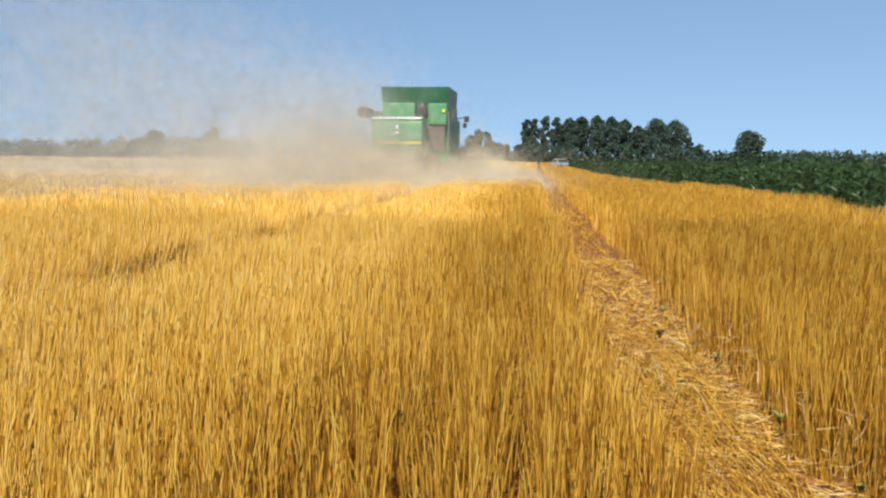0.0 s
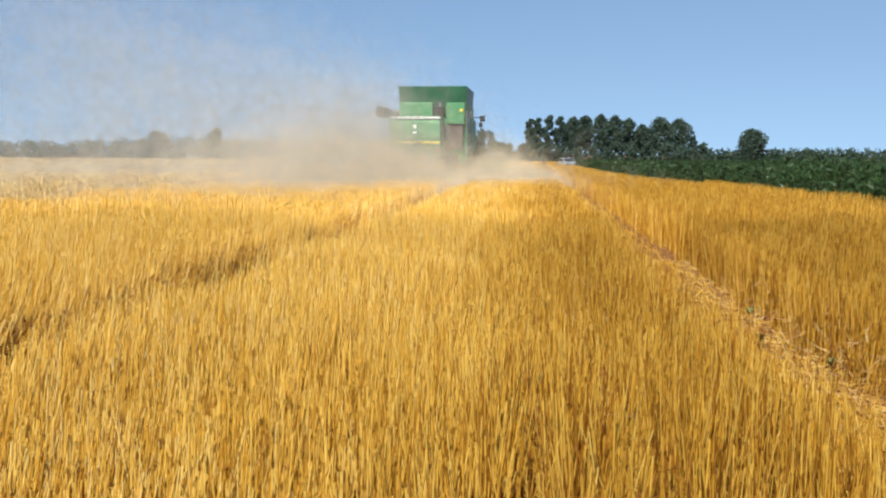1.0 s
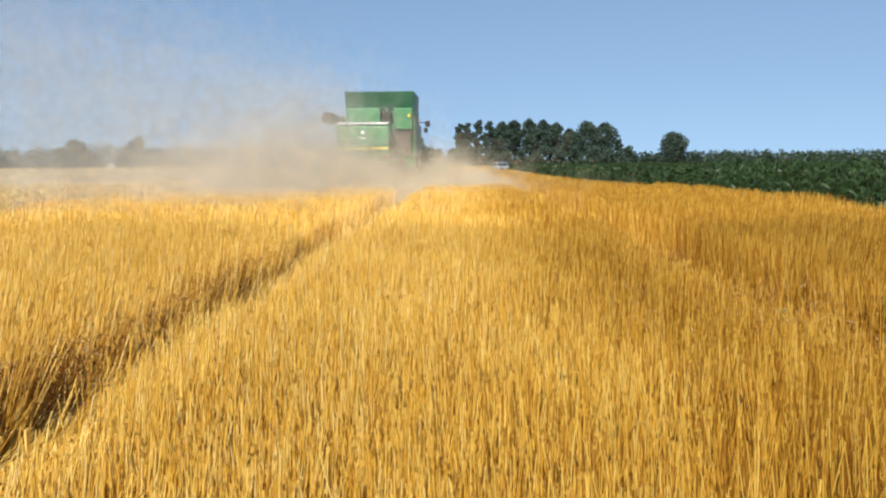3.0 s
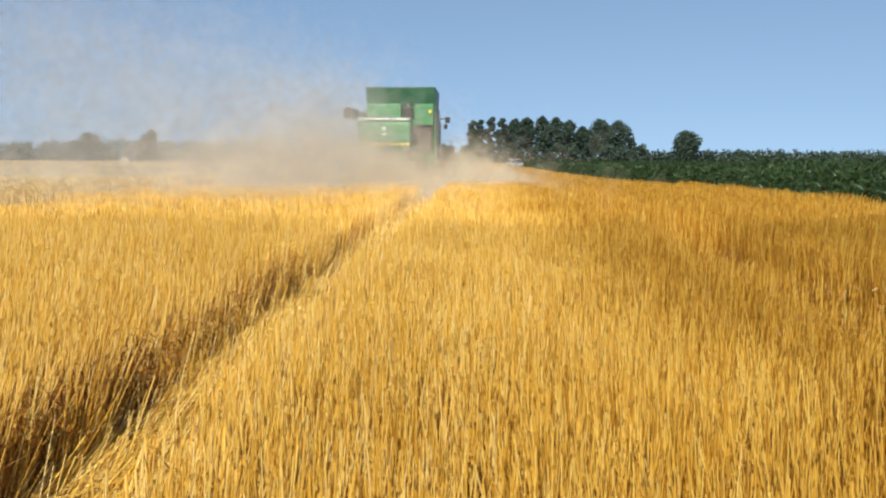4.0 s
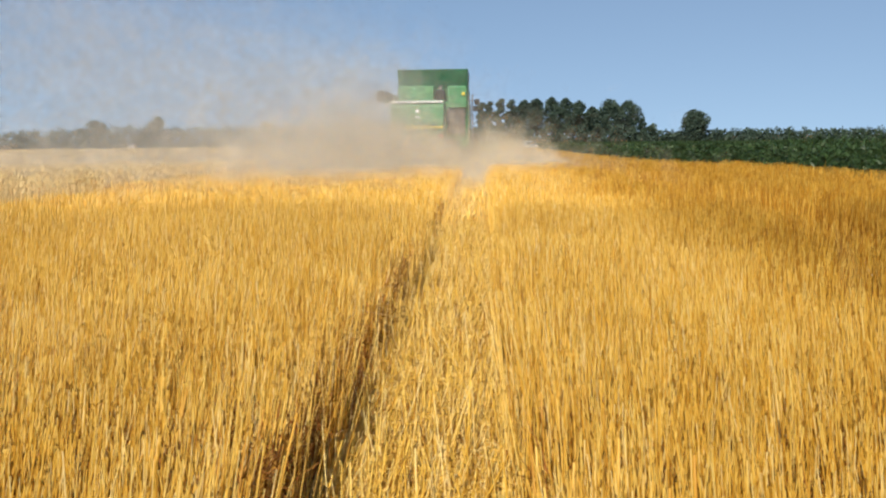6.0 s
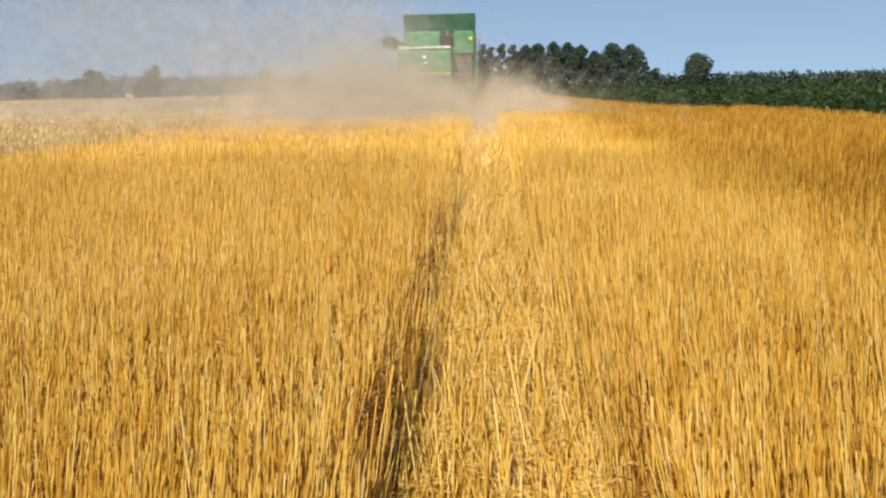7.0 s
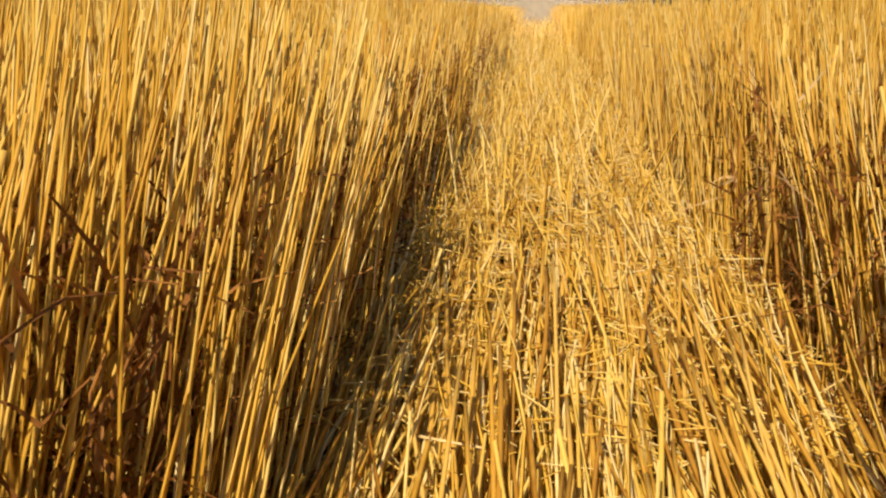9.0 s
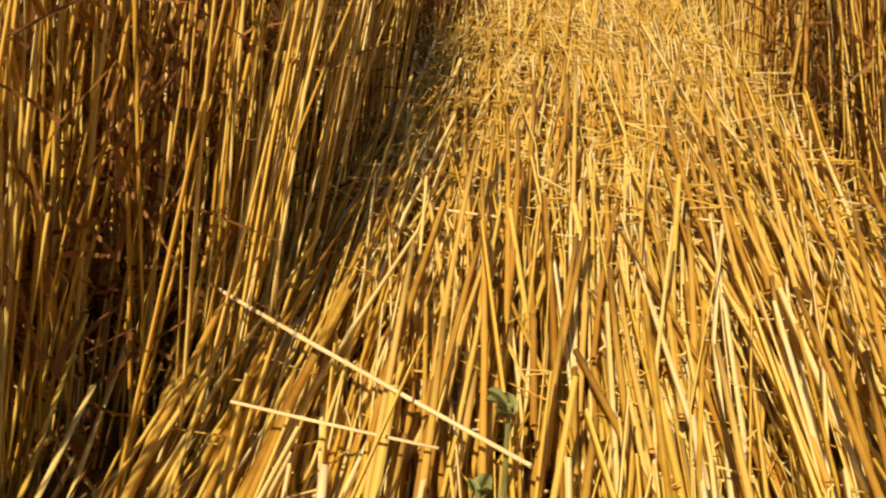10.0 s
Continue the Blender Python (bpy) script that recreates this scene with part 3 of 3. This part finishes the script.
def combine():
    """Rear at y 0, nose towards +y, middle at x 0."""
    c = new("combine_harvester")
    part("chassis", box(-1.1, 1.1, 0.5, 6.4, 0.75, 1.5), DARK, c, "dark steel chassis")
    part("body", prism([(1.2, 1.2), (1.2, 3.05), (2.2, 3.2), (6.2, 3.2), (6.2, 1.2)], -1.42, 1.42, 0.06), GREEN, c, "green sheet metal side body")
    part("grain_tank", prism([(1.7, 3.0), (1.5, 3.66), (5.1, 3.66), (4.8, 3.0)], -1.46, 1.46, 0.04), DUSTY_GREEN, c, "dusty green grain tank")
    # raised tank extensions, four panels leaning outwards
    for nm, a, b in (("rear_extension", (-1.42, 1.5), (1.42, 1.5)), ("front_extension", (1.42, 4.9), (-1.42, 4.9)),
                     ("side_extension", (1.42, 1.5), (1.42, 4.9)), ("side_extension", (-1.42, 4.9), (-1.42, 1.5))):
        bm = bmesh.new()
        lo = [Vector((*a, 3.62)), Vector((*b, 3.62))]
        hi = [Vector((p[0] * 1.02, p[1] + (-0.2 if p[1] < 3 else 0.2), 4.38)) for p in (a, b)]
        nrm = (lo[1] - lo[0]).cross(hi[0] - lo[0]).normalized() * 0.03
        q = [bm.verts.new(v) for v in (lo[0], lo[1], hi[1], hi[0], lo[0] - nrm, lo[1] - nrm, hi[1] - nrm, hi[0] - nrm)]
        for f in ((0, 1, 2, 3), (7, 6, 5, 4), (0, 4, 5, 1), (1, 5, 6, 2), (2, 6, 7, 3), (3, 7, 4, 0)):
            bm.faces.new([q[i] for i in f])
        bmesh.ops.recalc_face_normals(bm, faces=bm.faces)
        panel = part(nm, bm, SHADED_GREEN, c, "green tank extension panel with shade in its colour")
    # rear hood over the straw walkers
    part("rear_hood", prism([(0.0, 1.75), (-0.12, 2.2), (-0.05, 2.85), (0.15, 3.05), (1.4, 3.15), (1.4, 1.2), (0.35, 1.1)], -1.62, 0.5, 0.06), DUSTY_GREEN, c, "dusty green rear hood")
    # white strip stands for the sun's glint along the hood's top ridge
    part("hood_highlight", box(-1.6, 0.48, -0.03, 0.14, 2.98, 3.06, 0.015), WHITE, c, "white strip painted as sun highlight on the upper hood edge")
    part("stripe", box(-1.6, 0.48, -0.11, -0.02, 1.98, 2.06, 0.012), YELLOW, c, "yellow stripe across the hood")
    part("badge", box(-0.62, -0.46, -0.14, -0.06, 2.58, 2.72, 0.04), WHITE, c, "small pale badge")
    part("badge_bar", box(-0.64, -0.44, -0.14, -0.06, 2.38, 2.46, 0.02), WHITE, c, "pale bar under the badge")
    part("chopper", prism([(-0.35, 0.75), (-0.2, 1.25), (0.5, 1.35), (0.9, 1.0), (0.6, 0.6)], -1.35, 0.75, 0.04), DARK, c, "dark straw chopper housing")
    part("number_plate", box(-0.62, -0.3, -0.38, -0.35, 1.0, 1.1, 0.005), WHITE, c, "white plate")
    # engine deck and cooling screen
    part("radiator_screen", box(0.6, 1.32, 1.05, 1.25, 1.75, 2.8, 0.03), SCREEN, c, "dusty brown cooling screen")
    for k in range(7):
        part("screen_rib", box(0.64, 1.28, 1.03, 1.06, 1.85 + k * 0.13, 1.87 + k * 0.13, 0), SCREEN, c)
    part("engine_cover", box(-1.35, 0.05, 1.0, 1.6, 3.0, 3.7, 0.06), DUSTY_GREEN, c, "dusty green engine cover")
    part("air_intake", box(0.12, 0.5, 1.1, 1.6, 2.95, 3.55, 0.05), DARK, c, "black air intake")
    part("exhaust", tube((0.32, 1.3, 2.9), (0.32, 1.3, 3.72), 0.06), STEEL, c, "sooty exhaust pipe")
    part("side_box", box(0.62, 1.4, 0.95, 1.7, 2.8, 3.68, 0.06), DUSTY_GREEN, c, "green service box")
    part("work_light", box(1.2, 1.32, 0.9, 0.96, 3.3, 3.42, 0.02), YELLOW, c, "amber rear light")
    for x0 in (-1.5, 0.3):
        part("tail_lamp", box(x0, x0 + 0.16, -0.07, -0.03, 1.62, 1.74, 0.01), RED, c, "red tail lamp")
    # ladder at the right rear corner
    lad = part("ladder", tube((1.48, 0.95, 1.3), (1.48, 0.95, 3.35), 0.025), STEEL, c, "tubular steel service ladder")
    part("ladder_rail", tube((1.62, 1.4, 1.3), (1.62, 1.4, 3.35), 0.025), STEEL, lad)
    for k in range(7):
        part("rung", tube((1.48, 0.95, 1.4 + k * 0.28), (1.62, 1.4, 1.4 + k * 0.28), 0.018, None, 8), STEEL, lad)
    part("side_panel", prism([(1.0, 1.3), (1.0, 3.1), (5.9, 3.1), (5.9, 1.5), (3.0, 1.2)], 1.43, 1.5, 0.02), GREEN, c, "green side panel")
    part("side_panel", prism([(1.0, 1.3), (1.0, 3.1), (5.9, 3.1), (5.9, 1.5), (3.0, 1.2)], -1.5, -1.43, 0.02), GREEN, c, "green side panel")
    # unloading auger folded back along the left side
    auger = part("unloading_auger", tube((-1.75, 5.0, 3.35), (-1.72, 0.3, 3.2), 0.17, 0.17, 16), STEEL, c, "dusty grey unloading auger tube")
    part("spout", tube((-1.72, 0.3, 3.22), (-1.98, -0.2, 3.25), 0.2, 0.24, 16), DARK, auger, "black rubber spout")
    part("auger_rest", box(-1.95, -1.4, 0.9, 1.05, 3.0, 3.12, 0.02), GREEN, c)
    # cab, mirrors
    cab = part("cab", prism([(5.2, 1.9), (5.2, 3.5), (6.9, 3.6), (7.2, 2.6), (6.8, 1.7)], -0.95, 0.95, 0.06), GLASS, c, "tinted glass cab")
    part("cab_roof", box(-1.05, 1.05, 5.1, 7.1, 3.52, 3.75, 0.08), GREEN, cab, "green cab roof")
    arm = part("mirror_arm", tube((0.95, 6.6, 3.3), (1.68, 6.4, 3.3), 0.025), DARK, cab, "black mirror arm")
    part("mirror", box(1.66, 1.9, 6.35, 6.42, 3.1, 3.38, 0.03), DARK, arm, "black mirror housing")
    part("mirror", box(1.6, 1.78, 6.35, 6.42, 2.82, 3.06, 0.03), DARK, arm, "black mirror housing")
    # wheels
    wheel(1.55, 5.3, 0.9, 0.62, c)
    wheel(-1.55, 5.3, 0.9, 0.62, c)
    wheel(1.35, 1.5, 0.62, 0.42, c)
    wheel(-1.35, 1.5, 0.62, 0.42, c)
    part("rear_axle", tube((-1.3, 1.5, 0.62), (1.3, 1.5, 0.62), 0.09), DARK, c)
    # cutting header
    head = part("header", prism([(7.6, 0.55), (7.6, 1.2), (7.9, 1.25), (8.3, 0.75), (8.9, 0.6), (8.9, 0.52)], -2.75, 2.75, 0.03), GREEN, c, "green cutting header")
    part("feeder_house", prism([(6.3, 1.0), (6.3, 1.7), (7.7, 1.1), (7.7, 0.6)], -0.6, 0.6, 0.03), GREEN, head)
    for x in (-2.75, 2.7):
        part("divider", prism([(7.5, 0.5), (7.5, 1.25), (9.4, 0.55)], x, x + 0.06, 0.01), GREEN, head)
    for k in range(6):
        a = k * math.pi / 3
        part("reel_bar", tube((-2.65, 8.6 + 0.45 * math.cos(a), 1.15 + 0.45 * math.sin(a)), (2.65, 8.6 + 0.45 * math.cos(a), 1.15 + 0.45 * math.sin(a)), 0.03, None, 8), STEEL, head)
    return tagged(c, "large green combine harvester trailing dust on cut stubble", "harvester")


harvester = combine()
harvester.matrix_basis = pose(-1.77, 34.5, -0.08)


# ======== dust ========
def wisps(n, fn, size):
    """Small ragged flakes of haze, turned every way."""
    p = fn(n)
    p = p[p[:, 2] > 0.02]
    n = len(p)
    a, b = rng.normal(size=(n, 3)), rng.normal(size=(n, 3))
    a /= np.linalg.norm(a, axis=1, keepdims=True)
    b = np.cross(a, b)
    b /= np.linalg.norm(b, axis=1, keepdims=True)
    s = (size * rng.uniform(0.5, 1.4, n))[:, None]
    corners = [p + (a * math.cos(k * math.pi / 2) + b * math.sin(k * math.pi / 2)) * s * rng.uniform(0.7, 1.3, (n, 1)) for k in range(4)]
    return np.stack(corners, 1).reshape(-1, 3), np.arange(4 * n).reshape(-1, 4)


def billow(p, amount):
    """Uneven density: pulls the grains towards rolling puffs."""
    q = p.copy()
    for f, w in ((0.5, 1.0), (1.1, 0.45), (2.3, 0.2)):
        q[:, 0] += amount * w * np.sin(f * p[:, 1] + 1.3 * f * p[:, 2] + 3 * f)
        q[:, 2] += amount * w * 0.6 * np.sin(f * p[:, 0] * 0.9 + f * p[:, 1] + f)
    return q


def behind(n):       # thick cloud right behind the machine, thinner on its right
    x = rng.normal(-2.8, 2.6, n)
    tall = 0.72 + 0.4 * np.clip((-0.3 - x) / 3.5, 0, 1)
    return billow(np.stack([x, 36 - np.abs(rng.normal(0, 7.5, n)), np.abs(rng.normal(0, 1, n)) * tall], 1), 0.2)


def right_burst(n):  # low burst by the right wheels
    t = rng.uniform(0, 1, n)
    return billow(np.stack([0.2 + 2.9 * t + rng.normal(0, 0.5, n), rng.uniform(33, 42, n), np.abs(rng.normal(0, 0.95, n)) * (1.25 - 1.0 * t)], 1), 0.2)


def drift(n):        # low veil blown across the field to the left
    t = rng.uniform(0, 1, n)
    return billow(np.stack([-3 - 26 * t ** 2 + rng.normal(0, 1.2, n), rng.uniform(17, 46, n), np.abs(rng.normal(0, 1.2 + 0.6 * t, n))], 1), 0.1)


def plume(n):        # high thin veil
    t = rng.uniform(0, 1, n)
    return billow(np.stack([-2.4 - 18 * t + rng.normal(0, 1.4, n), rng.uniform(28, 42, n), np.abs(rng.normal(1.8 + 3.6 * t, 1.5 + 1.7 * t, n))], 1), 0.1)


def low_haze(n):     # settling dust low over the stubble
    t = rng.uniform(0, 1, n)
    return billow(np.stack([-2.5 - 20 * t + rng.normal(0, 1.0, n), rng.uniform(13, 36, n), np.abs(rng.normal(0.55, 0.3, n))], 1), 0.1)


def veil(n):         # haze hanging before the left half of the machine
    return billow(np.stack([rng.normal(-4.0, 1.9, n), rng.uniform(27, 34, n), np.abs(rng.normal(1.7, 1.3, n))], 1), 0.1)


for name, flakes, mat, label in (("dust_cloud", [wisps(36000, behind, 0.3), wisps(12000, right_burst, 0.26), wisps(11000, low_haze, 0.3)], DUST, "thick tan dust cloud behind the harvester"),
                                 ("dust_veil", [wisps(30000, drift, 0.34), wisps(50000, plume, 0.35), wisps(12000, veil, 0.35)], THIN_DUST, "thin veil of dust drifting over the field")):
    ob = stuff(name, join(flakes), mat, label, "dust")
    soft = np.tile((sun_dir * 0.75 + Vector((0, 0, 0.4))).normalized(), (len(ob.data.vertices), 1))
    ob.data.normals_split_custom_set_from_vertices(soft.tolist())


# ======== parked vehicle beside the maize ========
def car(x, y, turn):
    c = new("car")
    part("body", prism([(-2.1, 0.35), (-2.15, 0.85), (-1.0, 0.98), (1.9, 1.0), (2.1, 0.9), (2.1, 0.35)], -0.87, 0.87, 0.06), SILVER, c, "silver car body")
    cabin = part("cabin", prism([(-1.0, 0.95), (-0.3, 1.46), (1.4, 1.5), (2.0, 0.98)], -0.74, 0.74, 0.06), SILVER, c)
    part("windscreen", prism([(-0.98, 1.0), (-0.34, 1.42), (-0.38, 1.44), (-1.04, 1.02)], -0.66, 0.66, 0), GLASS, cabin, "dark windscreen")
    part("rear_window", prism([(1.92, 1.05), (1.5, 1.42), (1.54, 1.44), (1.97, 1.06)], -0.66, 0.66, 0), GLASS, cabin)
    for s in (-1, 1):
        part("side_window", prism([(-0.75, 1.02), (-0.25, 1.4), (1.3, 1.42), (1.6, 1.04)], 0.74 * s - 0.012, 0.74 * s + 0.012, 0), GLASS, cabin)
        part("headlight", box(0.5 * s - 0.16, 0.5 * s + 0.16, -2.17, -2.1, 0.68, 0.82, 0.02), GLASS, c)
        for yy in (-1.35, 1.35):
            t = part("wheel", tube((0.7 * s, yy, 0.31), (0.9 * s, yy, 0.31), 0.31, None, 20), DARK, c)
            part("rim", tube((0.89 * s, yy, 0.31), (0.91 * s, yy, 0.31), 0.19, None, 16), STEEL, t)
    part("bumper", box(-0.84, 0.84, -2.2, -2.05, 0.36, 0.6, 0.04), DARK, c)
    c.matrix_basis = pose(x, y, float(lie(y)), 0, 0, turn)
    return tagged(c, "small silver car parked beside the maize", "car")


car(6.55, 116, 12)


# ======== far farm building ========
def shed(x, y):
    s = new("farm_building")
    part("wall", box(-1.7, 1.7, -1.5, 1.5, 0, 2.3, 0), PLASTER, s)
    part("roof", prism([(-1.7, 2.28), (0, 2.9), (1.7, 2.28)], -1.9, 1.9, 0), TILE_RED, s)
    part("door", box(-0.5, 0.5, -1.56, -1.48, 0, 1.9, 0.01), DARK, s)
    s.matrix_basis = pose(x, y, float(lie(y)))
    return tagged(s, "small pale farm building before a distant hedge", "building")


shed(bearing(200, 480), 480)


# ======== single straws, stems and weeds near the walk ========
def straw_mesh(name, length, radius, mat, bend):
    """A hollow stem with a swollen node and a cut end."""
    bm = bmesh.new()
    rings, n = [], 7
    for t, k in ((0, 1.0), (0.33, 0.98), (0.36, 1.35), (0.39, 0.98), (0.7, 0.92), (1.0, 0.86), (1.0, 0.5), (0.985, 0.5)):
        rings.append([bm.verts.new((math.cos(2 * math.pi * i / n) * radius * k + bend * length * t * t, math.sin(2 * math.pi * i / n) * radius * k, length * t)) for i in range(n)])
    for a, b in zip(rings, rings[1:]):
        for i in range(n):
            j = (i + 1) % n
            bm.faces.new((a[i], a[j], b[j], b[i]))
    bm.faces.new(rings[-1])
    bmesh.ops.recalc_face_normals(bm, faces=bm.faces)
    me = bpy.data.meshes.new(name)
    bm.to_mesh(me)
    bm.free()
    me.polygons.foreach_set("use_smooth", [True] * len(me.polygons))
    me.materials.append(mat)
    return me


def aimed(base, direction, spin=0.0):
    return Matrix.Translation(base) @ Vector(direction).to_track_quat("Z", "Y").to_matrix().to_4x4() @ Matrix.Rotation(spin, 4, "Z")


PIECE = material("single_straw", [(0.15, (0.4, 0.18, 0.025)), (0.5, (0.68, 0.38, 0.055)), (0.85, (0.8, 0.54, 0.14))], rough=0.5, scale=14, island=0, objects=0.55, translucent=0.22, detail=8, grit=0.7)
PALE = material("bleached_straw", [(0.3, (0.6, 0.4, 0.14)), (0.7, (0.8, 0.62, 0.32))], rough=0.4, scale=12, island=0)
lying = [straw_mesh("straw", L, r, PIECE, b) for L, r, b in ((0.42, 0.0032, 0.05), (0.5, 0.0036, -0.04), (0.36, 0.003, 0.08), (0.55, 0.0034, 0.02), (0.46, 0.004, -0.07))]
for k in range(230):
    ob = new("straw", lying[k % 5])
    x = rng.uniform(-0.36, 0.36)
    ob.matrix_basis = aimed((x, rng.uniform(0.85, 2.6), rng.uniform(0.03, 0.1)), (rng.normal(0, 0.08) + x * 0.2, 1, abs(rng.normal(0.07, 0.06))), rng.uniform(0, 6.28))
    tagged(ob, "golden straw pressed along the wheel track", "straw", "straws pressed along the track")

# tall stems at the edge of the track, some with a withered leaf
stem_meshes = [straw_mesh("stem", L, r, PIECE, b) for L, r, b in ((0.6, 0.0034, 0.03), (0.66, 0.004, -0.04), (0.54, 0.0036, 0.06), (0.64, 0.0042, 0.02))]


def stubble_stem(base, direction, k):
    root = new("stubble_stem")
    ob = new("stem", stem_meshes[k % 4])
    ob.parent = root
    if k % 3 == 0:
        a = rng.uniform(0, 6.28)
        leaf = stems(np.array([[0, 0, 0.22]]), np.array([[math.cos(a), math.sin(a), 0.7]]), np.array([0.14]), np.array([0.006]), 2, 5, 0.5, 0.15, 0.9)
        tagged(array_part("leaf_blade", leaf, DRY_LEAF, root), "withered curled leaf")
    root.matrix_basis = aimed(base, direction, rng.uniform(0, 6.28))
    return tagged(root, "tall golden stubble stem leaning over the track", "stubble stem", "stems at the edge of the track")


for k in range(44):
    side = -1 if k % 5 < 3 else 1
    stubble_stem((side * rng.uniform(0.44, 0.95), rng.uniform(1.15, 3.2), 0), (rng.normal(0.1 if side < 0 else -0.02, 0.1), abs(rng.normal(0.24, 0.14)), 1), k)

# loose pieces that lie across the track
for a, b, r in (((-0.41, 1.44, 0.15), (-0.075, 1.21, 0.14), 0.0022), ((-0.31, 1.245, 0.15), (-0.14, 1.21, 0.15), 0.0015), ((-0.21, 1.1, 0.1), (-0.212, 1.17, 0.16), 0.004),
                ((-0.22, 1.77, 0.11), (-0.13, 1.73, 0.12), 0.002)):
    d = Vector(b) - Vector(a)
    ob = new("loose_straw", straw_mesh("loose_straw", d.length, r, PALE, 0.02))
    ob.matrix_basis = aimed(a, d)
    tagged(ob, "pale bleached straw lying across the track", "straw", "loose straws across the track")


def weed(base, spread, count):
    root = new("weed")
    for k in range(count):
        a = rng.uniform(0, 6.28)
        bm = bmesh.new()
        pts = [(0, 0.0), (0.25, 0.3), (0.55, 0.42), (0.8, 0.3), (1.0, 0.0)]
        L = spread * rng.uniform(0.7, 1.2)
        mid = [bm.verts.new((t * L, 0, 0.25 * L * math.sin(t * 2.4))) for t, w in pts]
        lf = [bm.verts.new((t * L, w * L * 0.8, 0.25 * L * math.sin(t * 2.4) + 0.06 * L)) for t, w in pts[1:-1]]
        rt = [bm.verts.new((t * L, -w * L * 0.8, 0.25 * L * math.sin(t * 2.4) + 0.06 * L)) for t, w in pts[1:-1]]
        for e in (lf, rt):
            bm.faces.new((mid[0], e[0], mid[1]))
            bm.faces.new((mid[1], e[0], e[1], mid[2]))
            bm.faces.new((mid[2], e[1], e[2], mid[3]))
            bm.faces.new((mid[3], e[2], mid[4]))
        bmesh.ops.transform(bm, matrix=Matrix.Translation((0, 0, 0.1 + 0.004 * k)) @ Matrix.Rotation(a, 4, "Z") @ Matrix.Rotation(-0.5, 4, "Y"), verts=bm.verts)
        part("leaf", bm, WEED, root, smooth=True)
    part("stalk", tube((0, 0, 0), (0, 0, 0.1 + 0.004 * count), 0.003, 0.002, 6), WEED, root)
    root.matrix_basis = pose(*base)
    return tagged(root, "small grey-green weed among flattened straw", "weed", "weeds in the stubble")


for base, spread, count in (((-0.09, 1.24, 0.06), 0.022, 4), ((-0.105, 1.15, 0.06), 0.018, 3), ((-0.52, 1.75, 0.12), 0.05, 4), ((0.52, 2.4, 0.0), 0.05, 5), ((4.75, 4.2, 0.0), 0.07, 6), ((4.7, 5.6, 0.0), 0.06, 5), ((4.42, 6.3, 0.0), 0.08, 6), ((4.6, 7.4, 0.0), 0.07, 6), ((4.82, 3.3, 0.0), 0.06, 5), ((4.35, 4.9, 0.0), 0.05, 5)):
    weed(base, spread, count)


# more brown sheaths, added thickly to stand in for deep shade beside the wheel track
stuff("brown_sheaths_and_shade", brown_leaves(-1.4, -0.44, 1.4, 3.4, 11000), BROWN_LEAF, "thick brown sheaths added as shade beside the wheel track", "leaves")
